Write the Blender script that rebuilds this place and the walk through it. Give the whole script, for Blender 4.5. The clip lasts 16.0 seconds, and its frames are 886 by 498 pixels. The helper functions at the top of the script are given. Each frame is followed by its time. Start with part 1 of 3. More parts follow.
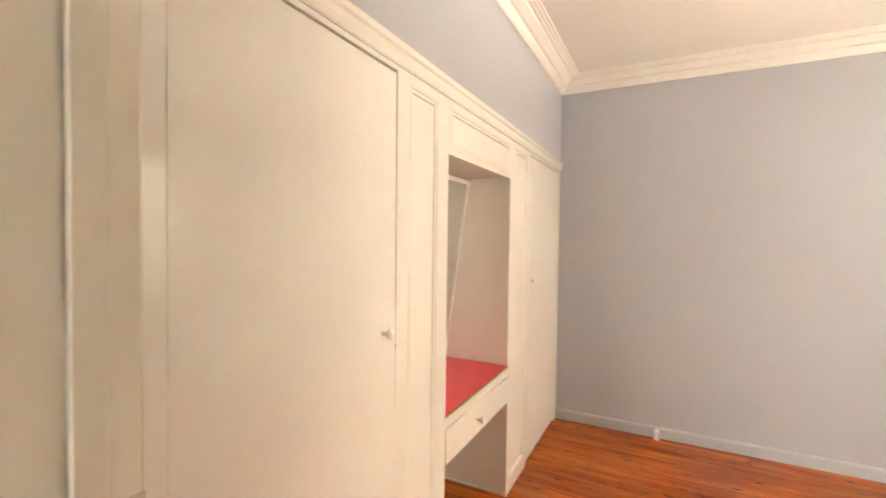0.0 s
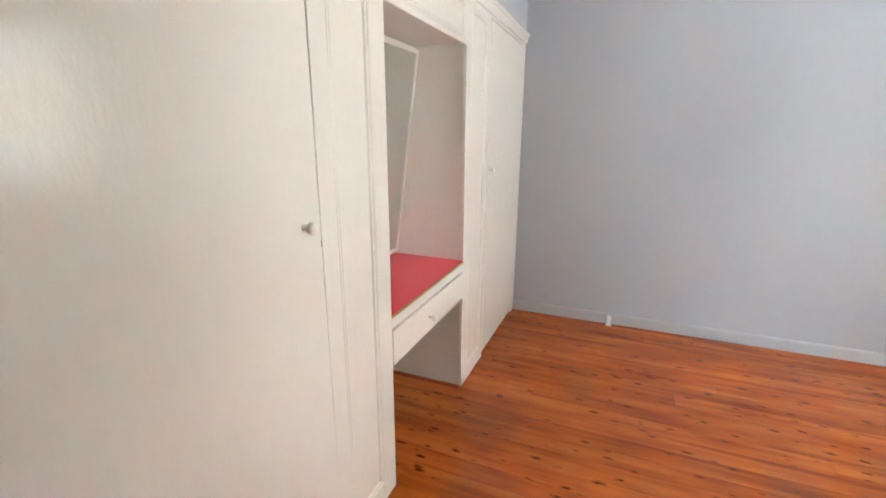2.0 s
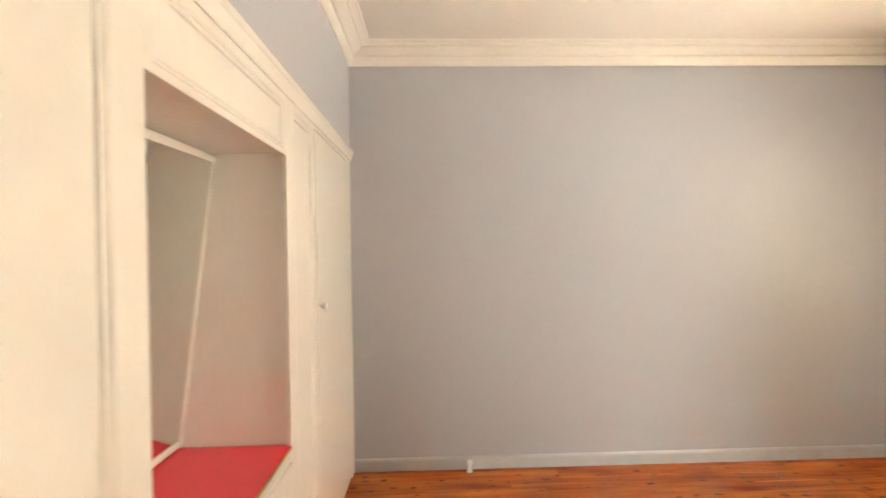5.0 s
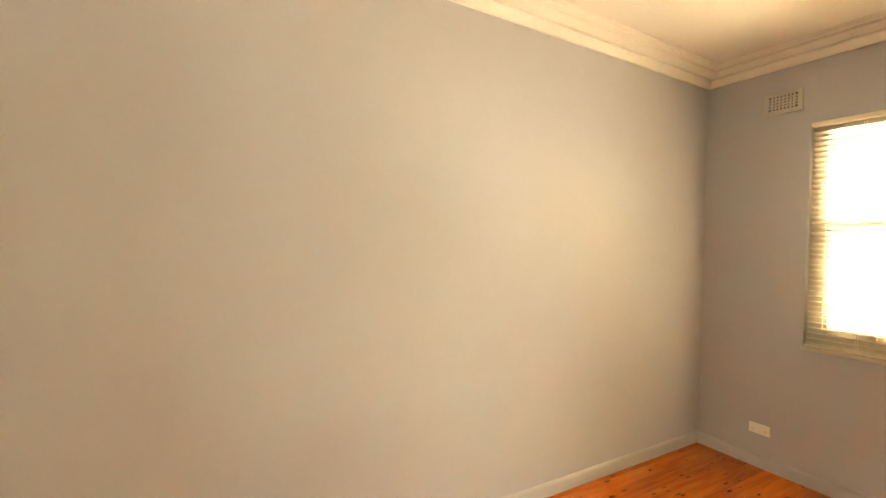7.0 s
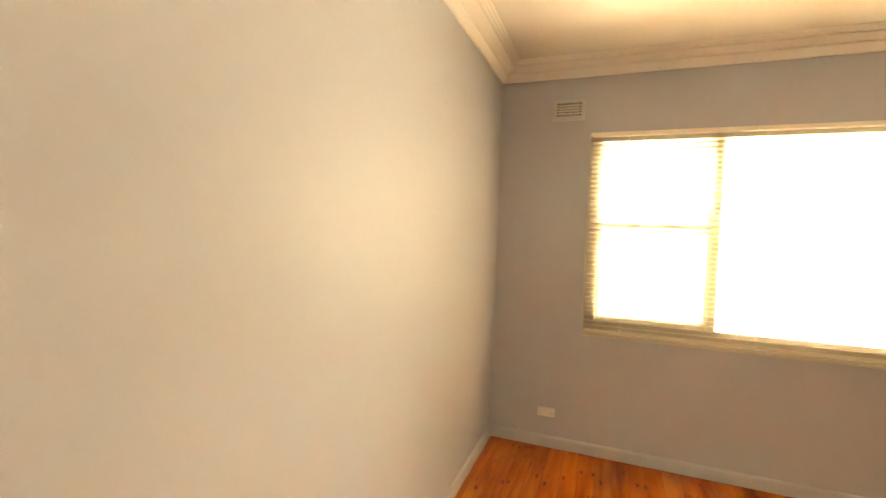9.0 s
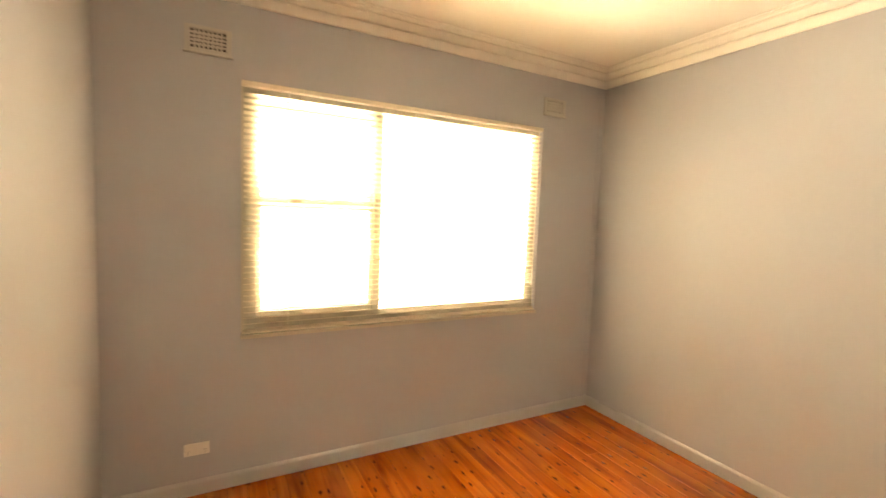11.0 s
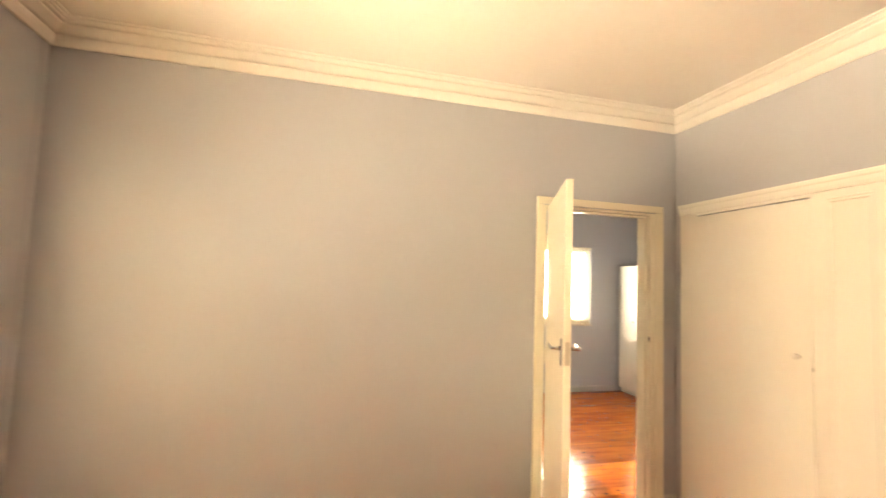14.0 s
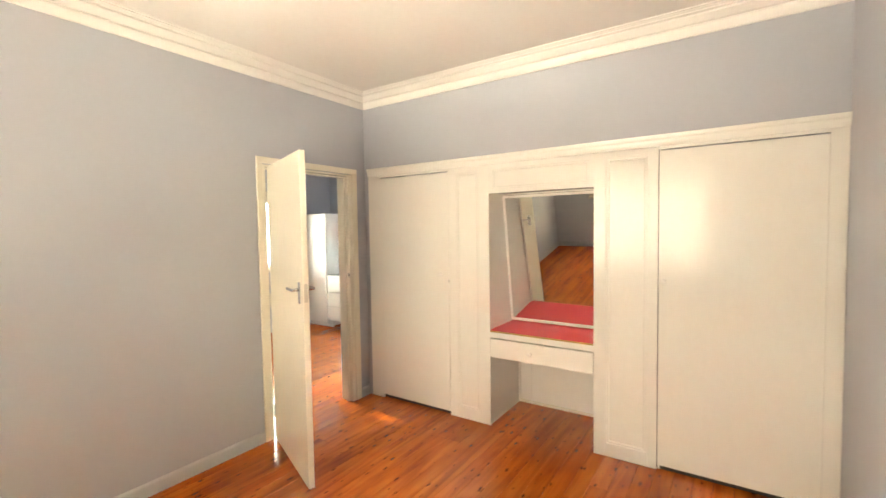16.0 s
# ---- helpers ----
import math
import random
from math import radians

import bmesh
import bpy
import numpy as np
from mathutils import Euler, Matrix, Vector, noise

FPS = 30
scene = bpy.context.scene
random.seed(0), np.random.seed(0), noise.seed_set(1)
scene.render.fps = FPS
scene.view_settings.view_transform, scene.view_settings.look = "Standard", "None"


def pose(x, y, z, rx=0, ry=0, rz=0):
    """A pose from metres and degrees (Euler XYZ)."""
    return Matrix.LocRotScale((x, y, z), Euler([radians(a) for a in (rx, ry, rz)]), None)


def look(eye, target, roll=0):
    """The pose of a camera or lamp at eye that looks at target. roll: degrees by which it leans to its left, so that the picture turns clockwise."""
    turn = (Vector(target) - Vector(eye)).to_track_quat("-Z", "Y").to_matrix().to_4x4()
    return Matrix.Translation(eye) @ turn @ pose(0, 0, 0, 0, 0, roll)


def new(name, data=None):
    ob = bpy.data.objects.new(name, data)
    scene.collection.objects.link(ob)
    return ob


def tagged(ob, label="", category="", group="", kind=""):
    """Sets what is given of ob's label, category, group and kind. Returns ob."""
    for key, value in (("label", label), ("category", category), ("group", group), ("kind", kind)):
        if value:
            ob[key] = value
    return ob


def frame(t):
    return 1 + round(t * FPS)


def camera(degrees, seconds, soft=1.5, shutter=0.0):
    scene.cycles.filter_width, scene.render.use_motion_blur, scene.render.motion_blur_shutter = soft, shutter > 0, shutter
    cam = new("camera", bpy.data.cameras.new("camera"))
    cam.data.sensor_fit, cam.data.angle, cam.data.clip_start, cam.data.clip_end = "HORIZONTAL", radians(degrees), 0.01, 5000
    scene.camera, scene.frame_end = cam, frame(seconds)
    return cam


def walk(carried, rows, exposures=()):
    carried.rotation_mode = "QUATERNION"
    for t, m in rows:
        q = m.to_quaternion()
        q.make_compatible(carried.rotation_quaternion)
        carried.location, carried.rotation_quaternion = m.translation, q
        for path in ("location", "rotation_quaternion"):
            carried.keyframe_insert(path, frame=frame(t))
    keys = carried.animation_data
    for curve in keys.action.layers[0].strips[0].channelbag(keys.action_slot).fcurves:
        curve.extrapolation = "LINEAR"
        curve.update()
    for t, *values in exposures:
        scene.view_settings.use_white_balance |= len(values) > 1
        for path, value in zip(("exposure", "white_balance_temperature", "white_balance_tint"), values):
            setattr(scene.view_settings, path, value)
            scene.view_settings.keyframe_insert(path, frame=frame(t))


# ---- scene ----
cam = camera(90.9, 16.0, shutter=0.4)
PATH = [
    (0, (0.794, -0.285, 1.501), (-0.115, 1.496, 1.45), 0.7),
    (0.5, (0.692, -0.232, 1.513), (0.054, 1.663, 1.453), 0.3),
    (1, (0.717, -0.182, 1.522), (0.09, 1.717, 1.456), 0.2),
    (1.5, (0.737, -0.081, 1.474), (0.076, 1.790, 1.224), -0.1),
    (2, (0.755, -0.029, 1.435), (0.024, 1.76, 0.922), 0.3),
    (2.5, (0.767, -0.024, 1.418), (0.016, 1.735, 0.833), 0.9),
    (3, (0.76, -0.017, 1.421), (0.001, 1.735, 0.824), 1.1),
    (3.5, (0.749, -0.01, 1.468), (-0.04, 1.791, 1.102), 1.4),
    (4, (0.627, 0.067, 1.511), (0.056, 1.98, 1.398), 0.1),
    (4.5, (0.518, 0.238, 1.514), (0.269, 2.222, 1.47), -1.1),
    (5, (0.526, 0.483, 1.507), (0.583, 2.482, 1.486), -0.8),
    (5.2, (0.535, 0.575, 1.507), (0.715, 2.567, 1.501), -0.1),
    (7.3, (0.564, 1.657, 1.503), (1.622, 3.354, 1.445), 1.5),
    (7.5, (0.567, 1.758, 1.494), (1.659, 3.432, 1.423), 1.6),
    (8, (0.552, 2.047, 1.527), (1.902, 3.519, 1.428), 1.0),
    (8.5, (0.646, 2.345, 1.525), (2.282, 3.492, 1.432), 1.8),
    (9, (0.686, 2.600, 1.598), (2.555, 3.305, 1.502), 1.9),
    (9.5, (0.676, 2.827, 1.611), (2.663, 3.035, 1.515), 1.0),
    (10, (0.775, 2.845, 1.618), (2.758, 2.618, 1.501), 1.55),
    (10.2, (0.866, 2.842, 1.616), (2.825, 2.455, 1.507), 1.8),
    (12.3, (1.82, 2.976, 1.58), (3.008, 1.371, 1.509), 3.2),
    (12.5, (1.878, 2.966, 1.568), (2.941, 1.273, 1.597), 3.1),
    (13, (2.11, 2.930, 1.583), (2.592, 0.993, 1.719), 1.0),
    (13.5, (2.295, 2.809, 1.568), (2.269, 0.812, 1.691), 1.65),
    (14, (2.46, 2.677, 1.53), (1.963, 0.744, 1.675), 2.1),
    (14.5, (2.661, 2.647, 1.568), (1.614, 0.943, 1.605), 1.6),
    (15, (2.773, 2.705, 1.571), (1.299, 1.354, 1.566), -0.4),
    (15.5, (2.919, 2.838, 1.574), (1.338, 1.615, 1.514), -1.0),
    (16, (3.035, 2.905, 1.578), (1.374, 1.795, 1.483), -0.9),
]
walk(cam, [(t, look(eye, target, roll)) for t, eye, target, roll in PATH],
     exposures=[(0.0, 2.45, 8500, 14), (0.8, 2.36, 6600, 8), (3.2, 2.39, 6200, 6), (4.2, 2.36, 6900, 8), (5.2, 2.38, 9000, 11),
                (7.3, 2.46, 14500, 10), (10.2, 2.47, 14500, 12), (12.3, 2.46, 10500, 10), (13.2, 2.42, 14000, 12), (14.0, 2.44, 12400, 14), (14.8, 2.41, 8900, 10), (16.0, 2.41, 8350, 8)])

# ---- light ----
world = bpy.data.worlds.new("sky")
scene.world = world
world.use_nodes = True
wn = world.node_tree.nodes
sky = wn.new("ShaderNodeTexSky")
sky.sky_type = "NISHITA"
sky.sun_disc = False
TO_SUN = Vector((-0.19, -2.6, 1.20)).normalized()
sky.sun_elevation = math.asin(TO_SUN.z)
sky.sun_rotation = math.atan2(TO_SUN.x, TO_SUN.y)
world.node_tree.links.new(sky.outputs[0], wn["Background"].inputs[0])
wn["Background"].inputs[1].default_value = 0.15

sun = new("sun", bpy.data.lights.new("sun", "SUN"))
sun.data.energy, sun.data.angle, sun.data.color = 4.5, radians(1.0), (1.0, 0.88, 0.70)
sun.matrix_world = look((0, 0, 8), Vector((0, 0, 8)) - TO_SUN)


def window_light(name, eye, target, w, h, watts, color, spread=180):
    """Daylight as an area lamp, in a window's opening or added outside it."""
    lamp = new(name, bpy.data.lights.new(name, "AREA"))
    lamp.data.shape, lamp.data.size, lamp.data.size_y = "RECTANGLE", w, h
    lamp.data.energy, lamp.data.color = watts, color
    lamp.data.spread = radians(spread)
    lamp.matrix_world = look(eye, target)
    return lamp


# ---- plan ----
W, L = 3.95, 3.395          # window wall, wall with the door stop
CEIL, CORN = 2.80, 2.695    # ceiling, lower edge of the cornice
WX0, WX1 = 0.19, 1.085       # rough opening of the door
WIN_Y0, WIN_Y1, WIN_Z0, WIN_Z1 = 0.636, 2.748, 0.868, 2.302
FAR_Y, FAR_X0, FAR_X1 = -3.06, -2.31, 2.2
FW_X0, FW_X1, FW_Z0, FW_Z1 = -1.30, 0.22, 0.95, 2.10
GROUND = -0.5

WYC, WZC = (WIN_Y0 + WIN_Y1) / 2, (WIN_Z0 + WIN_Z1) / 2
window_light("window_daylight", (W + 0.19, WYC, WZC), (0, WYC, WZC), WIN_Y1 - WIN_Y0, WIN_Z1 - WIN_Z0, 8.5, (1.0, 0.96, 0.92), spread=100)
# Two unseen fill lamps added outside, standing in for sky and ground-bounced light.
window_light("window_sky_fill", (W + 1.1, WYC, WZC + 1.5), (W + 0.1, WYC, WZC + 0.1), 2.8, 1.1, 110, (1.0, 0.97, 0.94))
window_light("window_ground_fill", (W + 1.6, WYC, WZC - 1.62), (W + 0.1, WYC, WZC), 2.8, 1.6, 70, (1.0, 0.955, 0.90), spread=110)
window_light("far_window_daylight", ((FW_X0 + FW_X1) / 2, FAR_Y - 0.18, (FW_Z0 + FW_Z1) / 2), ((FW_X0 + FW_X1) / 2, 0, (FW_Z0 + FW_Z1) / 2),
             FW_X1 - FW_X0, FW_Z1 - FW_Z0, 55, (0.74, 0.88, 1.0))


# ---- materials ----
def material(name, color, rough=0.5, metal=0.0, vary=0.06, vary_scale=1.5, bump=0.0, bump_scale=60.0, stretch=(1, 1, 1), fine=0.03, fine_scale=25.0, coat=0.0):
    m = bpy.data.materials.new(name)
    m.use_nodes = True
    nt = m.node_tree
    n, li = nt.nodes, nt.links
    b = n["Principled BSDF"]
    b.inputs["Metallic"].default_value = metal
    b.inputs["Coat Weight"].default_value = coat
    geo = n.new("ShaderNodeNewGeometry")
    mp = n.new("ShaderNodeVectorMath")
    mp.operation = "MULTIPLY"
    mp.inputs[1].default_value = stretch
    li.new(geo.outputs["Position"], mp.inputs[0])
    big, small = n.new("ShaderNodeTexNoise"), n.new("ShaderNodeTexNoise")
    for tex, s in ((big, vary_scale), (small, fine_scale)):
        tex.inputs["Scale"].default_value = s
        tex.inputs["Detail"].default_value = 4
        li.new(mp.outputs[0], tex.inputs["Vector"])
    gain = n.new("ShaderNodeMath")
    gain.operation = "MULTIPLY_ADD"
    li.new(big.outputs["Fac"], gain.inputs[0])
    gain.inputs[1].default_value, gain.inputs[2].default_value = 2 * vary, 1 - vary
    gain2 = n.new("ShaderNodeMath")
    gain2.operation = "MULTIPLY_ADD"
    li.new(small.outputs["Fac"], gain2.inputs[0])
    gain2.inputs[1].default_value, gain2.inputs[2].default_value = 2 * fine, 1 - fine
    both = n.new("ShaderNodeMath")
    both.operation = "MULTIPLY"
    li.new(gain.outputs[0], both.inputs[0])
    li.new(gain2.outputs[0], both.inputs[1])
    col = n.new("ShaderNodeVectorMath")
    col.operation = "SCALE"
    col.inputs[0].default_value = color
    li.new(both.outputs[0], col.inputs["Scale"])
    li.new(col.outputs[0], b.inputs["Base Color"])
    r = n.new("ShaderNodeMath")
    r.operation = "MULTIPLY_ADD"
    li.new(big.outputs["Fac"], r.inputs[0])
    r.inputs[1].default_value, r.inputs[2].default_value = rough * 0.3, rough * 0.85
    li.new(r.outputs[0], b.inputs["Roughness"])
    if bump:
        bt = n.new("ShaderNodeTexNoise")
        bt.inputs["Scale"].default_value = bump_scale
        bt.inputs["Detail"].default_value = 3
        li.new(mp.outputs[0], bt.inputs["Vector"])
        bp = n.new("ShaderNodeBump")
        bp.inputs["Strength"].default_value = bump
        bp.inputs["Distance"].default_value = 0.004
        li.new(bt.outputs["Fac"], bp.inputs["Height"])
        li.new(bp.outputs[0], b.inputs["Normal"])
    return m


def board_material(name):
    """Varnished knotty pine boards; grain runs along x."""
    m = bpy.data.materials.new(name)
    m.use_nodes = True
    nt = m.node_tree
    n, li = nt.nodes, nt.links
    b = n["Principled BSDF"]
    tc, info = n.new("ShaderNodeTexCoord"), n.new("ShaderNodeObjectInfo")
    off = n.new("ShaderNodeVectorMath")
    off.operation = "SCALE"
    off.inputs[0].default_value = (37.0, 61.0, 13.0)
    li.new(info.outputs["Random"], off.inputs["Scale"])
    at = n.new("ShaderNodeVectorMath")
    at.operation = "ADD"
    li.new(tc.outputs["Object"], at.inputs[0])
    li.new(off.outputs[0], at.inputs[1])

    def scaled(v):
        s = n.new("ShaderNodeVectorMath")
        s.operation = "MULTIPLY"
        s.inputs[1].default_value = v
        li.new(at.outputs[0], s.inputs[0])
        return s.outputs[0]

    grain = n.new("ShaderNodeTexNoise")
    grain.inputs["Scale"].default_value, grain.inputs["Detail"].default_value = 1.0, 6
    grain.inputs["Distortion"].default_value = 0.6
    li.new(scaled((1.5, 15, 15)), grain.inputs["Vector"])
    blotch = n.new("ShaderNodeTexNoise")
    blotch.inputs["Scale"].default_value, blotch.inputs["Detail"].default_value = 1.0, 2
    li.new(scaled((2.2, 6, 6)), blotch.inputs["Vector"])
    ramp = n.new("ShaderNodeValToRGB")
    e = ramp.color_ramp.elements
    e[0].position, e[0].color = 0.32, (0.27, 0.044, 0.007, 1)
    e[1].position, e[1].color = 0.70, (0.67, 0.195, 0.029, 1)
    mid = e.new(0.5)
    mid.color = (0.50, 0.115, 0.017, 1)
    mix = n.new("ShaderNodeMath")
    mix.operation = "MULTIPLY_ADD"
    mix.inputs[1].default_value = 0.45
    li.new(blotch.outputs["Fac"], mix.inputs[0])
    half = n.new("ShaderNodeMath")
    half.operation = "MULTIPLY"
    half.inputs[1].default_value = 0.55
    li.new(grain.outputs["Fac"], half.inputs[0])
    li.new(half.outputs[0], mix.inputs[2])
    li.new(mix.outputs[0], ramp.inputs["Fac"])
    tint = n.new("ShaderNodeMath")
    tint.operation = "MULTIPLY_ADD"
    tint.inputs[1].default_value, tint.inputs[2].default_value = 0.26, 0.80
    li.new(info.outputs["Random"], tint.inputs[0])
    toned = n.new("ShaderNodeVectorMath")
    toned.operation = "SCALE"
    li.new(ramp.outputs["Color"], toned.inputs[0])
    li.new(tint.outputs[0], toned.inputs["Scale"])
    # knots
    vor = n.new("ShaderNodeTexVoronoi")
    vor.voronoi_dimensions = "2D"
    vor.inputs["Scale"].default_value = 1.0
    li.new(scaled((8.0, 22.0, 1.0)), vor.inputs["Vector"])
    wob = n.new("ShaderNodeTexNoise")
    wob.inputs["Scale"].default_value = 1.0
    li.new(scaled((38, 75, 60)), wob.inputs["Vector"])
    size = n.new("ShaderNodeSeparateColor")
    li.new(vor.outputs["Color"], size.inputs[0])
    rad = n.new("ShaderNodeMath")
    rad.operation = "MULTIPLY_ADD"
    rad.inputs[1].default_value, rad.inputs[2].default_value = 0.48, -0.285
    li.new(size.outputs[0], rad.inputs[0])
    dist = n.new("ShaderNodeMath")
    dist.operation = "MULTIPLY_ADD"
    dist.inputs[1].default_value = 0.34
    li.new(wob.outputs["Fac"], dist.inputs[0])
    li.new(vor.outputs["Distance"], dist.inputs[2])
    less = n.new("ShaderNodeMapRange")
    less.inputs["From Min"].default_value, less.inputs["From Max"].default_value = 0.08, 0.26
    less.inputs["To Min"].default_value, less.inputs["To Max"].default_value = 1.0, 0.0
    sub = n.new("ShaderNodeMath")
    sub.operation = "SUBTRACT"
    li.new(dist.outputs[0], sub.inputs[0])
    li.new(rad.outputs[0], sub.inputs[1])
    li.new(sub.outputs[0], less.inputs["Value"])
    knot = n.new("ShaderNodeMix")
    knot.data_type = "RGBA"
    li.new(less.outputs[0], knot.inputs["Factor"])
    streak = n.new("ShaderNodeTexNoise")
    streak.inputs["Scale"].default_value, streak.inputs["Detail"].default_value = 1.0, 3
    li.new(scaled((0.8, 20, 20)), streak.inputs["Vector"])
    band = n.new("ShaderNodeMapRange")
    band.inputs["From Min"].default_value, band.inputs["From Max"].default_value = 0.54, 0.72
    band.inputs["To Min"].default_value, band.inputs["To Max"].default_value = 0.0, 0.58
    li.new(streak.outputs["Fac"], band.inputs["Value"])
    heart = n.new("ShaderNodeMix")
    heart.data_type = "RGBA"
    li.new(band.outputs[0], heart.inputs["Factor"])
    li.new(toned.outputs[0], heart.inputs["A"])
    heart.inputs["B"].default_value = (0.16, 0.026, 0.005, 1)
    li.new(heart.outputs["Result"], knot.inputs["A"])
    knot.inputs["B"].default_value = (0.09, 0.016, 0.003, 1)
    li.new(knot.outputs["Result"], b.inputs["Base Color"])
    worn = n.new("ShaderNodeTexNoise")
    worn.inputs["Scale"].default_value = 3.0
    li.new(tc.outputs["Object"], worn.inputs["Vector"])
    r = n.new("ShaderNodeMath")
    r.operation = "MULTIPLY_ADD"
    r.inputs[1].default_value, r.inputs[2].default_value = 0.12, 0.10
    li.new(worn.outputs["Fac"], r.inputs[0])
    li.new(r.outputs[0], b.inputs["Roughness"])
    bp = n.new("ShaderNodeBump")
    bp.inputs["Strength"].default_value, bp.inputs["Distance"].default_value = 0.12, 0.002
    li.new(grain.outputs["Fac"], bp.inputs["Height"])
    li.new(bp.outputs[0], b.inputs["Normal"])
    return m


def glass_material(name):
    m = bpy.data.materials.new(name)
    m.use_nodes = True
    b = m.node_tree.nodes["Principled BSDF"]
    b.inputs["Transmission Weight"].default_value, b.inputs["Roughness"].default_value = 1.0, 0.0
    b.inputs["IOR"].default_value = 1.05
    return m


WALL = material("blue_grey_wall_paint", (0.455, 0.475, 0.525), 0.4, vary=0.03, vary_scale=0.9, bump=0.12, bump_scale=45, fine=0.015)
WALL.node_tree.nodes["Principled BSDF"].inputs["Specular IOR Level"].default_value = 0.2
CEILING = material("white_ceiling_paint", (0.71, 0.69, 0.66), 0.7, vary=0.03, bump=0.05, bump_scale=90)
CORNICE = material("white_plaster_cornice", (0.79, 0.775, 0.74), 0.55, vary=0.03)
ENAMEL = material("white_gloss_enamel", (0.87, 0.86, 0.81), 0.125, vary=0.03, bump=0.22, bump_scale=62, stretch=(1, 1, 0.45), fine=0.02)
ENAMEL.node_tree.nodes["Principled BSDF"].inputs["Specular IOR Level"].default_value = 0.5
CREAM = material("cream_gloss_enamel", (0.87, 0.825, 0.70), 0.215, vary=0.04, bump=0.07, bump_scale=70, stretch=(1, 1, 0.5))
SKIRT = material("grey_skirting_paint", (0.48, 0.50, 0.525), 0.35, vary=0.06, bump=0.1, bump_scale=40)
BOARD = board_material("varnished_pine_board")
SUBFLOOR = material("dark_subfloor", (0.05, 0.03, 0.02), 0.9)
# Near-black colour painting the shade in door gaps and vent holes.
DARK = material("painted_recess_shade", (0.06, 0.048, 0.038), 0.9)
RED = material("red_laminate", (0.86, 0.075, 0.10), 0.16, vary=0.05, fine=0.02)
BRASS = material("worn_brass_edging", (0.50, 0.33, 0.10), 0.35, metal=0.9, vary=0.6, vary_scale=14)
CHROME = material("brushed_chrome", (0.72, 0.72, 0.72), 0.18, metal=1.0, vary=0.05)
STEEL = material("dull_hinge_steel", (0.62, 0.58, 0.48), 0.4, metal=0.8, vary=0.1)
MIRROR = material("silvered_mirror", (0.80, 0.83, 0.81), 0.012, metal=1.0, vary=0.02)
PLASTIC = material("white_plastic", (0.86, 0.85, 0.82), 0.35, vary=0.02)
VENTM = material("painted_vent_metal", (0.52, 0.51, 0.50), 0.45, vary=0.06)
BLIND = material("cream_aluminium_slat", (0.80, 0.745, 0.64), 0.35, vary=0.03)
WFRAME = material("cream_window_paint", (0.58, 0.545, 0.48), 0.35, vary=0.05, bump=0.1, bump_scale=30)
GLASS = glass_material("clear_glass")
# Flat black painting the shade inside strike hole, keyhole and socket slots.
KEYHOLE = material("hole_shade_black", (0.03, 0.03, 0.03), 0.5)
PALEBLUE = material("pale_grey_cabinet_paint", (0.62, 0.65, 0.70), 0.21, vary=0.03)
LAWN = material("lawn_soil", (0.10, 0.12, 0.05), 0.9, vary=0.3, vary_scale=0.6, fine=0.3, fine_scale=8)
LEAF = material("green_leaf", (0.07, 0.11, 0.03), 0.5, vary=0.35, vary_scale=3)
BARK = material("grey_bark", (0.16, 0.12, 0.09), 0.9, vary=0.3, vary_scale=6, bump=0.5, bump_scale=20)
EAVE = material("eave_paint", (0.70, 0.68, 0.50), 0.6)
TIMBER = material("weathered_timber", (0.35, 0.31, 0.26), 0.8, vary=0.2, vary_scale=5, bump=0.3)


# ---- mesh helpers ----
def box(bm, x0, x1, y0, y1, z0, z1, bevel=0.0, seg=1):
    vs = [bm.verts.new((x, y, z)) for x in (x0, x1) for y in (y0, y1) for z in (z0, z1)]
    fs = [bm.faces.new([vs[i] for i in q]) for q in ((0, 1, 3, 2), (4, 6, 7, 5), (0, 4, 5, 1), (2, 3, 7, 6), (0, 2, 6, 4), (1, 5, 7, 3))]
    if bevel:
        es = list({e for f in fs for e in f.edges})
        bmesh.ops.bevel(bm, geom=es, offset=bevel, segments=seg, affect="EDGES", profile=0.6)
    return bm


def boxed(*spans, bevel=0.0, seg=1):
    """A fresh bmesh with one box for each six numbers."""
    bm = bmesh.new()
    for s in spans:
        box(bm, *s, bevel=bevel, seg=seg)
    return bm


def lathe(profile, steps=20, axis="z"):
    """A turned piece from (radius, height) pairs."""
    bm = bmesh.new()
    rings = []
    for r, h in profile:
        ring = []
        for k in range(steps):
            a = 2 * math.pi * k / steps
            c, s = r * math.cos(a), r * math.sin(a)
            ring.append(bm.verts.new({"z": (c, s, h), "x": (h, c, s), "y": (c, h, s)}[axis]))
        rings.append(ring)
    for a, b in zip(rings, rings[1:]):
        for k in range(steps):
            bm.faces.new((a[k], a[(k + 1) % steps], b[(k + 1) % steps], b[k]))
    bm.faces.new(rings[0])
    bm.faces.new(rings[-1])
    bmesh.ops.recalc_face_normals(bm, faces=bm.faces)
    for f in bm.faces:
        f.smooth = True
    return bm


